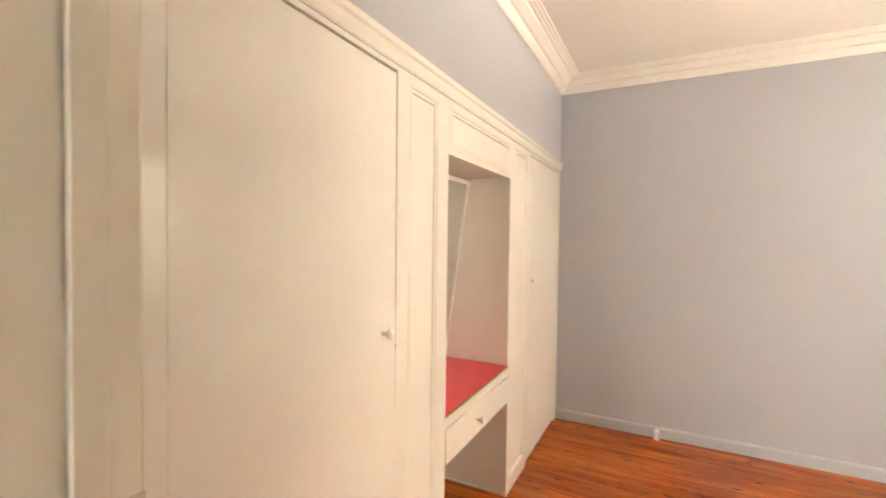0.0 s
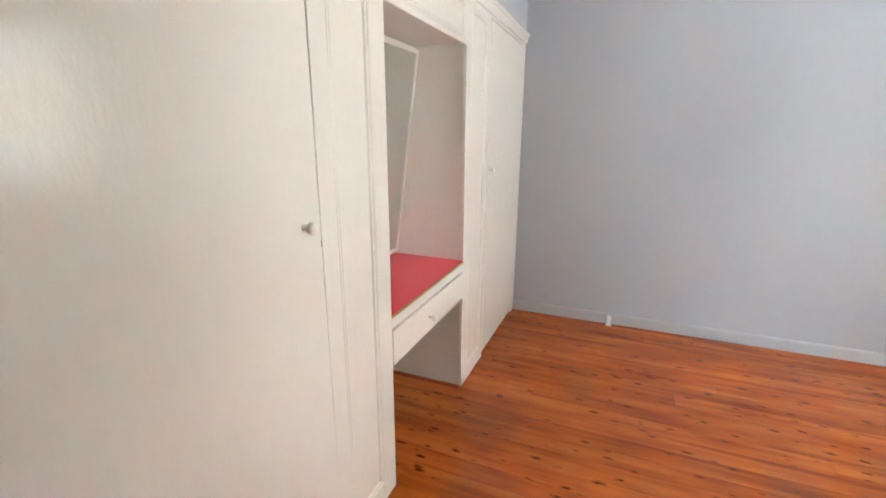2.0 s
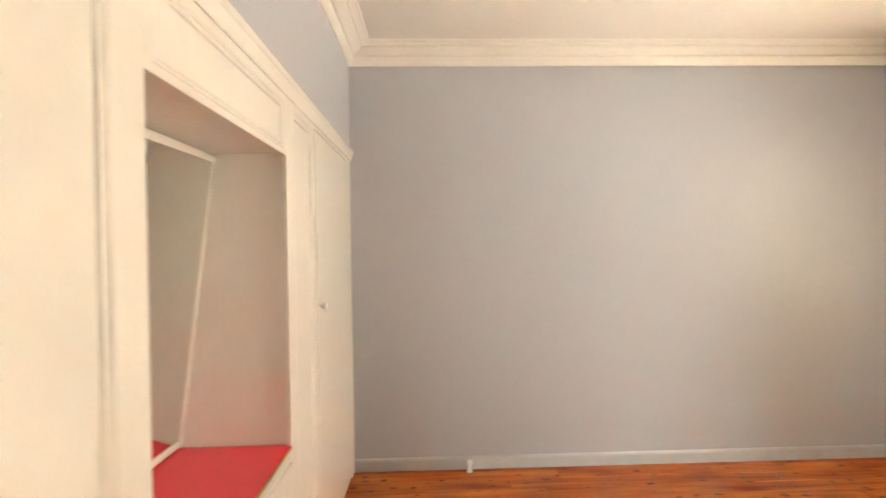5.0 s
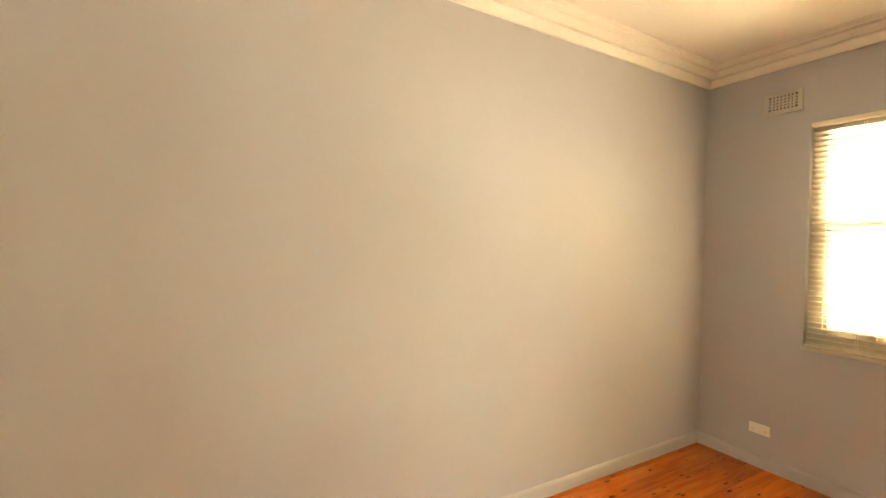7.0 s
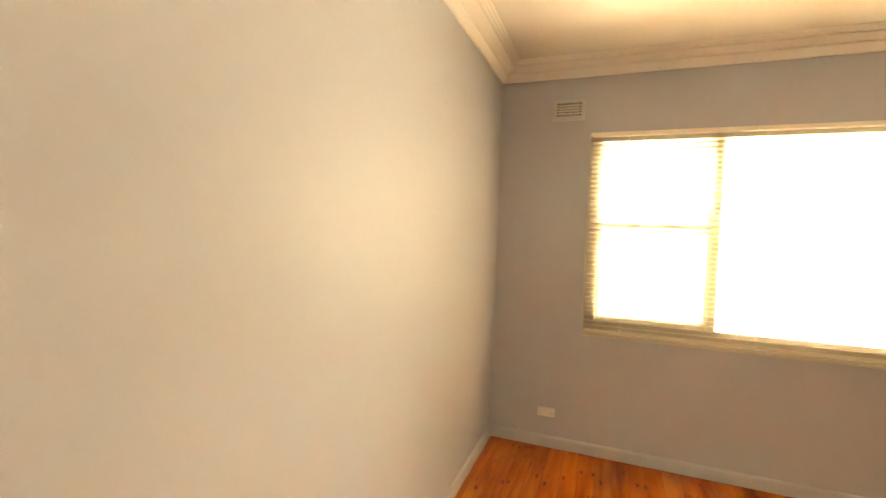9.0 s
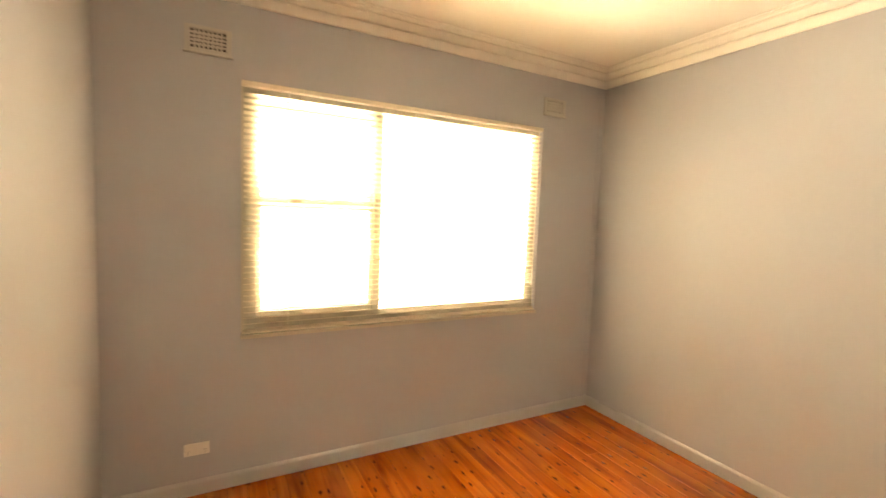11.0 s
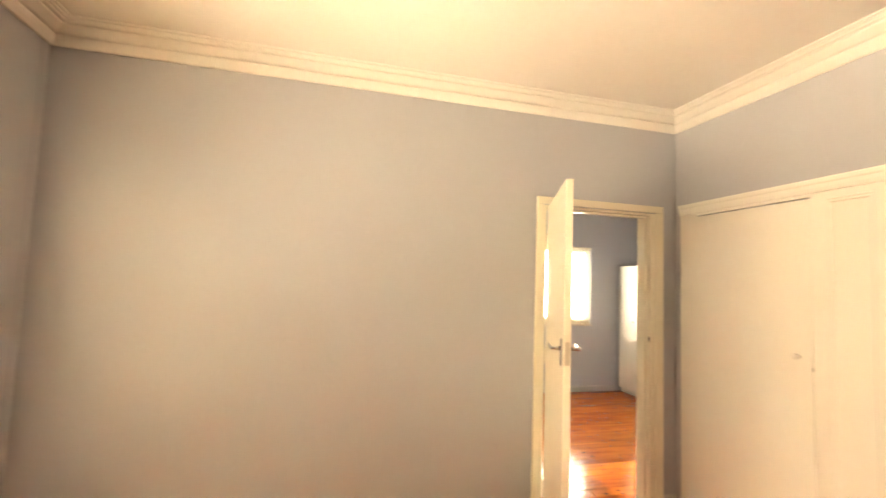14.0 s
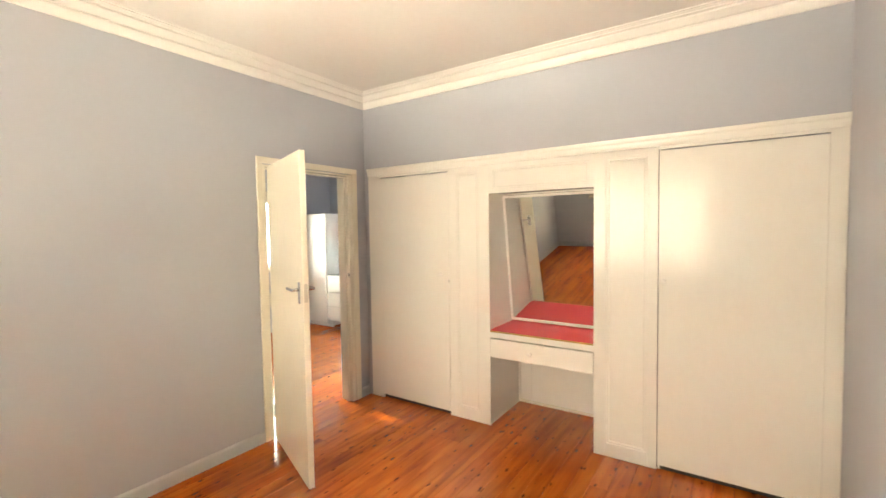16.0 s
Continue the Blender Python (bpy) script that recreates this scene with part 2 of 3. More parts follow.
def swept(profile, path, closed=True):
    """A moulding: profile pairs (out, z), carried round the corners of path with mitres; out points to the left of the way."""
    bm = bmesh.new()
    n = len(path)
    rings = []
    for k in range(n):
        p = Vector(path[k])
        a = (p - Vector(path[k - 1])).normalized() if closed or k else None
        b = (Vector(path[(k + 1) % n]) - p).normalized() if closed or k < n - 1 else None
        a, b = a or b, b or a
        na, nb = Vector((-a.y, a.x)), Vector((-b.y, b.x))
        m = (na + nb) / max(0.2, 1 + na.dot(nb))
        rings.append([bm.verts.new((p.x + m.x * o, p.y + m.y * o, z)) for o, z in profile])
    for k in range(n if closed else n - 1):
        a, b = rings[k], rings[(k + 1) % n]
        for i in range(len(profile) - 1):
            bm.faces.new((a[i], b[i], b[i + 1], a[i + 1]))
    if not closed:
        bm.faces.new(rings[0])
        bm.faces.new(list(reversed(rings[-1])))
    bmesh.ops.recalc_face_normals(bm, faces=bm.faces)
    return bm


def part(name, bm, mat, parent=None, label=""):
    """Links a bmesh as one mesh object, under a thing or a part."""
    me = bpy.data.meshes.new(name)
    bm.to_mesh(me)
    bm.free()
    me.materials.append(mat)
    ob = new(name, me)
    if parent:
        ob.parent = parent
    return tagged(ob, label) if label else ob


def thing(name, label, category, group="", at=None):
    ob = new(name)
    ob.empty_display_size = 0.1
    if at:
        ob.matrix_basis = at
    return tagged(ob, label, category, group)


def setting(name, bm, mat, label, category):
    return tagged(part(name, bm, mat), label, category, kind="structure")


# ---- structure ----
T = 0.12
setting("wall_door", boxed((-0.62, WX0, -T, 0, 0, CEIL), (WX1, W + 0.25, -T, 0, 0, CEIL), (WX0, WX1, -T, 0, 2.07, CEIL), (FAR_X0, -0.62, -T, 0, 0, CEIL)), WALL,
        "satin blue-grey painted wall beside the open door", "wall")
setting("wall_plain", boxed((-0.62, W + 0.25, L, L + T, 0, CEIL)), WALL, "satin blue-grey painted wall above grey skirting", "wall")
setting("wall_window", boxed((W, W + 0.25, 0, WIN_Y0, 0, CEIL), (W, W + 0.25, WIN_Y1, L, 0, CEIL),
                             (W, W + 0.25, WIN_Y0, WIN_Y1, 0, WIN_Z0), (W, W + 0.25, WIN_Y0, WIN_Y1, WIN_Z1, CEIL)), WALL,
        "blue-grey painted wall round the wide window", "wall")
setting("wall_wardrobe", boxed((-0.74, -0.62, 0, L, 0, CEIL)), WALL, "plain wall behind the built-in wardrobes", "wall")
setting("bulkhead", boxed((-0.10, 0, 0, L, 2.137, CEIL), (-0.06, -0.0005, 0, 0.0453, 0, 2.137)), WALL, "blue-grey painted bulkhead above the built-in wardrobes", "wall")
setting("ceiling", boxed((-0.74, W + 0.25, -T, L + T, CEIL, CEIL + 0.1)), CEILING, "flat white painted plaster ceiling", "ceiling")
PROFILE = [(o, CORN + z) for o, z in ((0.0, -0.004), (0.012, -0.004), (0.018, 0.0), (0.032, 0.018), (0.040, 0.034), (0.041, 0.041), (0.030, 0.046), (0.030, 0.052),
                                      (0.052, 0.053), (0.058, 0.056), (0.078, 0.066), (0.098, 0.076), (0.100, 0.082), (0.090, 0.086), (0.090, 0.090), (0.116, 0.090),
                                      (0.120, 0.094), (0.138, 0.096), (0.138, 0.1005), (0.156, 0.0995), (0.160, 0.107), (0.0, 0.107))]
setting("cornice", swept(PROFILE, [(0, 0), (W, 0), (W, L), (0, L)]), CORNICE, "stepped white plaster cornice round the ceiling", "cornice")
SK = [(0.0, 0.0), (0.015, 0.0), (0.015, 0.068), (0.012, 0.076), (0.006, 0.083), (0.0, 0.083)]
for name, way in (("baseboard_door", [(1.131, 0), (W, 0)]), ("baseboard_window", [(W, 0.0152), (W, L - 0.0152)]), ("baseboard_plain", [(W, L), (0.0, L)]),
                  ("baseboard_corner", [(0.0, 0.0), (0.122, 0.0)])):
    setting(name, swept(SK, way, closed=False), SKIRT, "low grey painted timber skirting board on the floor", "skirting board")
# room across the doorway
setting("wall_far", boxed((FAR_X0, FW_X0, FAR_Y - 0.2, FAR_Y, 0, CEIL), (FW_X1, FAR_X1, FAR_Y - 0.2, FAR_Y, 0, CEIL),
                          (FW_X0, FW_X1, FAR_Y - 0.2, FAR_Y, 0, FW_Z0), (FW_X0, FW_X1, FAR_Y - 0.2, FAR_Y, FW_Z1, CEIL)), WALL,
        "blue-grey painted wall of the room across, with window", "wall")
setting("wall_far_side", boxed((FAR_X0 - T, FAR_X0, FAR_Y - 0.2, 0, 0, CEIL)), WALL, "plain blue-grey wall behind the white cupboards", "wall")
setting("wall_far_end", boxed((FAR_X1, FAR_X1 + T, FAR_Y - 0.2, -T, 0, CEIL)), WALL, "plain blue-grey wall of the room across", "wall")
setting("ceiling_far", boxed((FAR_X0 - T, FAR_X1 + T, FAR_Y - 0.2, -T, CEIL, CEIL + 0.1)), CEILING, "flat white ceiling of the room across", "ceiling")
setting("baseboard_far", swept(SK, [(FAR_X1, FAR_Y), (FAR_X0 + 0.6, FAR_Y)][::-1], closed=False), SKIRT, "low grey painted skirting board", "skirting board")


# ---- windows ----
def window(name, span, z0, z1, mull, rail, depth, label):
    """A timber window across local x from 0 to span, seen from -y; a double-hung sash up to mull, a fixed pane beside it."""
    base = thing(name, label, "window")
    base["kind"] = "structure"
    f = 0.082
    part("window_frame", boxed((0, f, 0, depth, z0, z1), (span - f, span, 0, depth, z0, z1), (f, span - f, 0, depth, z1 - f, z1),
                               (f, span - f, 0, depth, z0, z0 + f), bevel=0.003), WFRAME, base)
    part("mullion", boxed((mull - 0.025, mull + 0.025, -0.004, depth, z0 + f, z1 - f), bevel=0.003), WFRAME, base)
    s = 0.024
    for lo, hi, y in ((z0 + f, rail + 0.026, 0.006), (rail - 0.026, z1 - f, 0.039)):
        x0, x1 = f + 0.002, mull - 0.027
        sash = part("sash", boxed((x0, x0 + s, y, y + 0.03, lo, hi), (x1 - s, x1, y, y + 0.03, lo, hi), (x0 + s, x1 - s, y, y + 0.03, lo, lo + 2 * s),
                                  (x0 + s, x1 - s, y, y + 0.03, hi - 2 * s, hi), bevel=0.002), WFRAME, base)
        pane = part("pane", boxed((x0 + s, x1 - s, y + 0.012, y + 0.016, lo + 2 * s, hi - 2 * s)), GLASS, sash)
        pane.visible_shadow = False
        if y < 0.03:
            for k in (0.33, 0.67):
                part("sash_catch", boxed((x0 + (x1 - x0) * k - 0.03, x0 + (x1 - x0) * k + 0.03, y - 0.012, y + 0.004, hi - 0.02, hi + 0.006), bevel=0.003), STEEL, sash)
                part("sash_lift", boxed((x0 + (x1 - x0) * k - 0.025, x0 + (x1 - x0) * k + 0.025, y - 0.02, y, lo + 0.012, lo + 0.03), bevel=0.003), STEEL, sash)
    pane = part("pane", boxed((mull + 0.025, span - f, 0.03, 0.034, z0 + f, z1 - f)), GLASS, base)
    pane.visible_shadow = False
    return base


def blind(name, span, z0, z1, label, tilt, gap=0.0215, stack=6, drop=0.19, half=0.0125):
    """A venetian blind across local x, let down, slats open."""
    base = thing(name, label, "venetian blind")
    part("headrail", boxed((0.002, span - 0.002, -half - 0.002, half + 0.002, z1 - 0.028, z1), bevel=0.003), BLIND, base)
    low = z0 + 0.014
    part("bottom_rail", boxed((0.004, span - 0.004, -half, half, low - 0.012, low), bevel=0.004), BLIND, base)
    bm = bmesh.new()
    rows = []
    for k, (y, z) in enumerate(((-half, 0.0), (-0.4 * half, 0.0035), (0.4 * half, 0.0035), (half, 0.0))):
        rows.append([bm.verts.new((x, y, z)) for x in (0.013, span - 0.013)])
    under = [[bm.verts.new((v.co.x, v.co.y, v.co.z - 0.0011)) for v in r] for r in rows]
    for grid, flip in ((rows, False), (under, True)):
        for a, b in zip(grid, grid[1:]):
            q = (a[0], a[1], b[1], b[0])
            bm.faces.new(q[::-1] if flip else q)
    for a, b in ((rows[0], under[0]), (under[3], rows[3])):
        bm.faces.new((a[0], b[0], b[1], a[1]))
    me = bpy.data.meshes.new("slat")
    bm.to_mesh(me)
    bm.free()
    me.materials.append(BLIND)
    zs = [low + 0.007 + 0.008 * k for k in range(stack)]
    z = zs[-1] + gap
    flat = len(zs)
    while z < z1 - 0.04:
        zs.append(z)
        z += gap
    rnd = random.Random(4)
    for k, z in enumerate(zs):
        s = new("slat", me)
        s.parent = base
        s.matrix_basis = pose(0, 0, z, 0 if k < flat else tilt + rnd.uniform(-2, 2), 0, rnd.uniform(-0.02, 0.02))
    for u in (0.12, 0.5, 0.88):
        for y in (-half - 0.001, half + 0.001):
            part("ladder_cord", boxed((span * u - 0.0012, span * u + 0.0012, y - 0.0008, y + 0.0008, low, z1 - 0.02)), PLASTIC, base)
    u = span - 0.05
    end = z0 + drop
    part("pull_cord", boxed((u - 0.002, u + 0.002, -half - 0.012, -half - 0.008, end, z1 - 0.02)), PLASTIC, base)
    tassel = part("cord_tassel", lathe([(0.004, end), (0.007, end - 0.005), (0.010, end - 0.09), (0.008, end - 0.10)], 10), PLASTIC, base)
    tassel.location = (u, -half - 0.010, 0)
    return base


win = window("window_1", WIN_Y1 - WIN_Y0, WIN_Z0 + 0.022, WIN_Z1, WIN_Y1 - 1.94, 1.64, 0.09, "cream painted timber window, double-hung sash beside fixed pane")
win.matrix_basis = pose(W + 0.034, WIN_Y1, 0, 0, 0, -90)
part("window_sill", boxed((-0.004, WIN_Y1 - WIN_Y0 + 0.004, -0.058, 0.1, WIN_Z0 - 0.004, WIN_Z0 + 0.018), bevel=0.005, seg=2), WFRAME, win)
vb = blind("venetian_blind", WIN_Y1 - WIN_Y0 - 0.004, WIN_Z0 + 0.02, WIN_Z1 - 0.003, "cream aluminium venetian blind, lowered with open slats", -18, gap=0.033, stack=1, drop=0.30, half=0.019)
vb.matrix_basis = pose(W + 0.010, WIN_Y1 - 0.002, 0, 0, 0, -90)

win = window("window_2", FW_X1 - FW_X0, FW_Z0 + 0.022, FW_Z1, FW_X1 + 0.47, 1.56, 0.09, "cream painted timber window in the room across")
win.matrix_basis = pose(FW_X1, FAR_Y - 0.03, 0, 0, 0, 180)
part("window_sill", boxed((-0.004, FW_X1 - FW_X0 + 0.004, -0.056, 0.1, FW_Z0 - 0.004, FW_Z0 + 0.018), bevel=0.005, seg=2), WFRAME, win)
vb = blind("venetian_blind", FW_X1 - FW_X0 - 0.004, FW_Z0 + 0.02, FW_Z1 - 0.003, "cream venetian blind in the room across, slats open", 16, stack=3)
vb.matrix_basis = pose(FW_X1 - 0.002, FAR_Y + 0.002, 0, 0, 0, 180)

# ---- door ----
AR = 0.07
ARX0, ARX1, ARZ = 0.124, 1.131, 2.125
frame_ob = thing("door_frame", "cream gloss painted timber door frame with architraves", "door frame")
frame_ob["kind"] = "structure"
JX0, JX1, JZ = 0.235, 1.060, 2.053
part("jamb", boxed((WX0, JX0, -T - 0.004, 0.018, 0, 2.07), bevel=0.003), CREAM, frame_ob)
part("jamb", boxed((JX1, WX1, -T - 0.004, 0.018, 0, 2.07), bevel=0.003), CREAM, frame_ob)
part("head", boxed((JX0, JX1, -T - 0.004, 0.018, JZ, 2.07), bevel=0.003), CREAM, frame_ob)
for y0, y1 in ((0.004, 0.022), (-T - 0.022, -T - 0.004)):
    part("architrave", boxed((ARX0, WX0 - 0.0005, y0, y1, 0, ARZ - 0.05), bevel=0.004, seg=2), CREAM, frame_ob)
    part("architrave", boxed((WX1 + 0.0005, ARX1, y0, y1, 0, ARZ - 0.05), bevel=0.004, seg=2), CREAM, frame_ob)
    part("architrave", boxed((ARX0, ARX1, y0, y1, ARZ - 0.05, ARZ), bevel=0.004, seg=2), CREAM, frame_ob)
part("door_stop_bead", boxed((JX0, JX0 + 0.012, -0.060, -0.022, 0, JZ - 0.012), bevel=0.002), CREAM, frame_ob)
part("door_stop_bead", boxed((JX1 - 0.012, JX1, -0.060, -0.022, 0, JZ - 0.012), bevel=0.002), CREAM, frame_ob)
part("door_stop_bead", boxed((JX0, JX1, -0.060, -0.022, JZ - 0.012, JZ), bevel=0.002), CREAM, frame_ob)
part("strike_plate", boxed((JX0, JX0 + 0.0025, -0.002, 0.0185, 1.145, 1.190), bevel=0.001), STEEL, frame_ob)
part("strike_hole", boxed((JX0 + 0.002, JX0 + 0.0032, 0.003, 0.013, 1.160, 1.178)), KEYHOLE, frame_ob)

LEAF_W, LEAF_T, DOOR_TURN = 0.822, 0.036, -22.0
door = thing("door", "cream gloss flush door standing open on its hinges", "door", at=pose(JX1 - 0.003, 0.026, 0, 0, 0, DOOR_TURN))
# local y runs from the hinge to the free edge, local x across the thickness
part("leaf", boxed((-LEAF_T, 0, 0.010, LEAF_W, 0.012, 2.05), bevel=0.002), CREAM, door)
part("latch_plate", boxed((-LEAF_T / 2 - 0.011, -LEAF_T / 2 + 0.011, LEAF_W - 0.001, LEAF_W + 0.0015, 1.15, 1.26), bevel=0.0006), STEEL, door)
part("latch_bolt", boxed((-LEAF_T / 2 - 0.006, -LEAF_T / 2 + 0.006, LEAF_W, LEAF_W + 0.009, 1.195, 1.215), bevel=0.002), STEEL, door)
HZ = 1.222
for side, x in ((1, 0.0), (-1, -LEAF_T)):
    h = part("door_handle", boxed((min(x, x + side * 0.007), max(x, x + side * 0.007), LEAF_W - 0.082, LEAF_W - 0.044, HZ - 0.085, HZ + 0.045), bevel=0.002, seg=2), CHROME, door,
             "chrome lever handle on back plate")
    neck = lathe([(0.010, 0.0), (0.010, 0.03), (0.009, 0.045)], 14, "x")
    neck = part("neck", neck, CHROME, h)
    neck.matrix_basis = pose(x + side * 0.005, LEAF_W - 0.063, HZ, 0, 0, 0 if side > 0 else 180)
    lever = part("lever", boxed((-0.007, 0.007, -0.115, 0.012, -0.009, 0.009), bevel=0.005, seg=3), CHROME, h)
    lever.matrix_basis = pose(x + side * 0.047, LEAF_W - 0.063, HZ, 0, 0, 0)
for z in (0.22, 1.06, 1.82):
    part("hinge", lathe([(0.006, z - 0.05), (0.0065, z - 0.048), (0.0065, z + 0.048), (0.006, z + 0.05)], 12), STEEL, door)
    part("hinge_leaf", boxed((-0.030, -0.003, 0.0015, 0.0045, z - 0.048, z + 0.048)), STEEL, door)

# ---- built-in wardrobes and dressing niche ----
N0, N1, NT, NB = 1.311, 2.110, 1.842, 0.765     # niche opening; its top; the table's top
D1A, D1B, D2A, D2B = 0.185, 0.930, 2.508, 3.315
TOPZ, DZ = 2.065, 2.043
FT = 0.02


def knob(parent, y, z, x=0.004):
    ob = part("knob", lathe([(0.009, 0.0), (0.0085, 0.004), (0.006, 0.010), (0.0065, 0.014), (0.014, 0.019), (0.017, 0.026), (0.0165, 0.032), (0.012, 0.037), (0.004, 0.039)], 18, "x"),
              PLASTIC, parent, "white turned knob")
    ob.location = (x, y, z)
    return ob


def sunk_panel(parent, y0, y1, z0, z1, bead=0.028):
    """A flat panel set back in its frame, with a bead round it."""
    part("panel", boxed((-FT + 0.002, -0.008, y0, y1, z0, z1)), ENAMEL, parent)
    prof = [(0.0, 0.0), (bead * 0.1, 0.0015), (bead * 0.3, 0.002), (bead * 0.44, -0.002), (bead * 0.54, -0.0025), (bead * 0.64, -0.001), (bead * 0.82, -0.001), (bead, -0.0078)]
    bm = bmesh.new()
    rings = []
    for y, z, sy, sz in ((y0, z0, 1, 1), (y1, z0, -1, 1), (y1, z1, -1, -1), (y0, z1, 1, -1)):
        rings.append([bm.verts.new((x, y + sy * o, z + sz * o)) for o, x in prof])
    for k in range(4):
        for a in range(len(prof) - 1):
            bm.faces.new((rings[k][a], rings[(k + 1) % 4][a], rings[(k + 1) % 4][a + 1], rings[k][a + 1]))
    bmesh.ops.recalc_face_normals(bm, faces=bm.faces)
    part("bead", bm, ENAMEL, parent)


def framed(parent, y0, y1, z0, z1, py0, py1, pz0, pz1):
    """Stiles and rails round one sunk panel."""
    part("stile", boxed((-FT, 0, y0, py0, z0, z1), bevel=0.0015), ENAMEL, parent)
    part("stile", boxed((-FT, 0, py1, y1, z0, z1), bevel=0.0015), ENAMEL, parent)
    part("rail", boxed((-FT, 0, py0, py1, z0, pz0), bevel=0.0015), ENAMEL, parent)
    part("rail", boxed((-FT, 0, py0, py1, pz1, z1), bevel=0.0015), ENAMEL, parent)
    sunk_panel(parent, py0, py1, pz0, pz1)


def wardrobe(label, y0, y1, d0, d1, knob_y, knob_z, warp=lambda y, z: 0.0):
    w = thing("built_in_wardrobe", label, "wardrobe", "built-in wardrobes")
    part("carcass", boxed((-0.60, -FT - 0.001, y0, y0 + 0.016, 0.0, TOPZ), (-0.60, -FT - 0.001, y1 - 0.016, y1, 0.0, TOPZ), (-0.616, -0.60, y0, y1, 0.0, TOPZ),
                          (-0.60, -FT - 0.001, y0 + 0.016, y1 - 0.016, 0.06, 0.075)), ENAMEL, w)
    # Near-black board close behind the door paints the shade below it.
    part("plinth", boxed((-0.04, -0.025, y0 + 0.016, y1 - 0.016, 0.0, 0.06)), DARK, w)
    part("rail", boxed((-FT, 0, d0 - 0.003, d1 + 0.003, DZ + 0.004, TOPZ), bevel=0.0015), ENAMEL, w)
    bm = boxed((-FT, 0.0018, d0, d1, 0.034, DZ - 0.004), bevel=0.0015, seg=2)
    for v in bm.verts:
        v.co.x += warp(v.co.y, v.co.z)
    door_ob = part("door", bm, ENAMEL, w, "white gloss flush wardrobe door, closed")
    knob(door_ob, knob_y, knob_z, 0.001 + warp(knob_y, knob_z))
    return w


w1 = wardrobe("white gloss built-in wardrobe with flush door beside the doorway", 0.047, 0.935, D1A, D1B, 0.862, 1.195,
              warp=lambda y, z: (y - D1A) / (D1B - D1A) * (0.003 - 0.0048 * z))   # top of the free edge sits in
part("stile", boxed((-FT, 0, 0.0455, D1A - 0.0002, 0, TOPZ), bevel=0.0003), ENAMEL, w1)
part("keyhole", boxed((-0.008, -0.0005, D1B - 0.002, D1B + 0.0012, 1.128, 1.146)), KEYHOLE, w1)
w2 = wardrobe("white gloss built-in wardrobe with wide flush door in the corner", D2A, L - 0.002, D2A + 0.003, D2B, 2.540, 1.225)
# Dark strip just inside the door's edge paints its shadow line.
part("gap_shade_strip", boxed((-0.0195, -0.0025, D2A - 0.0018, D2A + 0.0028, 0.02, DZ)), DARK, w2)
part("stile", boxed((-FT, 0, D2B + 0.0008, L - 0.002, 0, TOPZ), bevel=0.0015), ENAMEL, w2)

niche = thing("dressing_niche", "white built-in dressing niche with drawer and knee space", "dressing table")
framed(niche, D1B + 0.0025, N0, 0.0, TOPZ, 1.005, 1.222, 0.085, 2.03)
framed(niche, N1, D2A - 0.002, 0.0, TOPZ, 2.185, 2.452, 0.085, 2.03)
framed(niche, N0, N1, NT, TOPZ, N0 + 0.022, N1 - 0.022, NT + 0.022, 2.035)
part("side_panel", boxed((-0.585, -FT - 0.0005, N0 - 0.032, N0 - 0.014, 0, TOPZ)), ENAMEL, niche)
part("side_panel", boxed((-0.585, -FT - 0.0005, N1 + 0.014, N1 + 0.032, 0, TOPZ)), ENAMEL, niche)
part("niche_top", boxed((-0.585, -FT - 0.0005, N0 - 0.014, N1 + 0.014, NT + 0.012, NT + 0.028)), ENAMEL, niche)
part("back_panel", boxed((-0.600, -0.586, N0 - 0.014, N1 + 0.014, 0, TOPZ)), ENAMEL, niche)
part("quadrant_bead", boxed((-0.586, -0.570, N0 - 0.014, N0 + 0.004, 0, NB - 0.03), bevel=0.004, seg=2), ENAMEL, niche)
part("cover_strip", boxed((-0.5855, -0.580, N0 + 0.10, N0 + 0.106, 0.03, NB - 0.03)), ENAMEL, niche)
part("floor_bead", boxed((-0.586, -0.572, N0 + 0.005, N1 + 0.013, 0.0, 0.022), bevel=0.004, seg=2), CREAM, niche)
part("floor_bead", boxed((-0.569, -0.021, N0 - 0.0135, N0 - 0.004, 0.0, 0.014), bevel=0.003), CREAM, niche)
part("floor_bead", boxed((-0.569, -0.021, N1 + 0.004, N1 + 0.0135, 0.0, 0.014), bevel=0.003), CREAM, niche)
part("table_board", boxed((-0.585, -FT + 0.016, N0 - 0.0135, N1 + 0.0135, NB - 0.024, NB - 0.002)), ENAMEL, niche)
part("tabletop", boxed((-0.585, -FT + 0.0185, N0 - 0.0130, N1 + 0.0130, NB - 0.0015, NB + 0.001)), RED, niche, "red laminate tabletop")
part("edging", boxed((-FT + 0.019, -FT + 0.0225, N0 + 0.001, N1 - 0.001, NB - 0.010, NB + 0.0015), bevel=0.001), BRASS, niche, "worn brass edging strip")
part("apron", boxed((-FT, 0.0, N0 + 0.0005, N1 - 0.0005, 0.711, NB - 0.011), bevel=0.0015), ENAMEL, niche)
drawer = part("drawer", boxed((-FT, 0.003, N0 + 0.004, N1 - 0.004, 0.556, 0.702), (-0.45, -FT - 0.001, N0 + 0.02, N1 - 0.02, 0.565, 0.69), bevel=0.002), ENAMEL, niche, "white shallow drawer, closed")
knob(drawer, 1.652, 0.628, 0.003)
part("ceiling_batten", boxed((-0.30, -0.285, N0 - 0.013, N1 + 0.013, NT + 0.002, NT + 0.012), bevel=0.002), ENAMEL, niche)
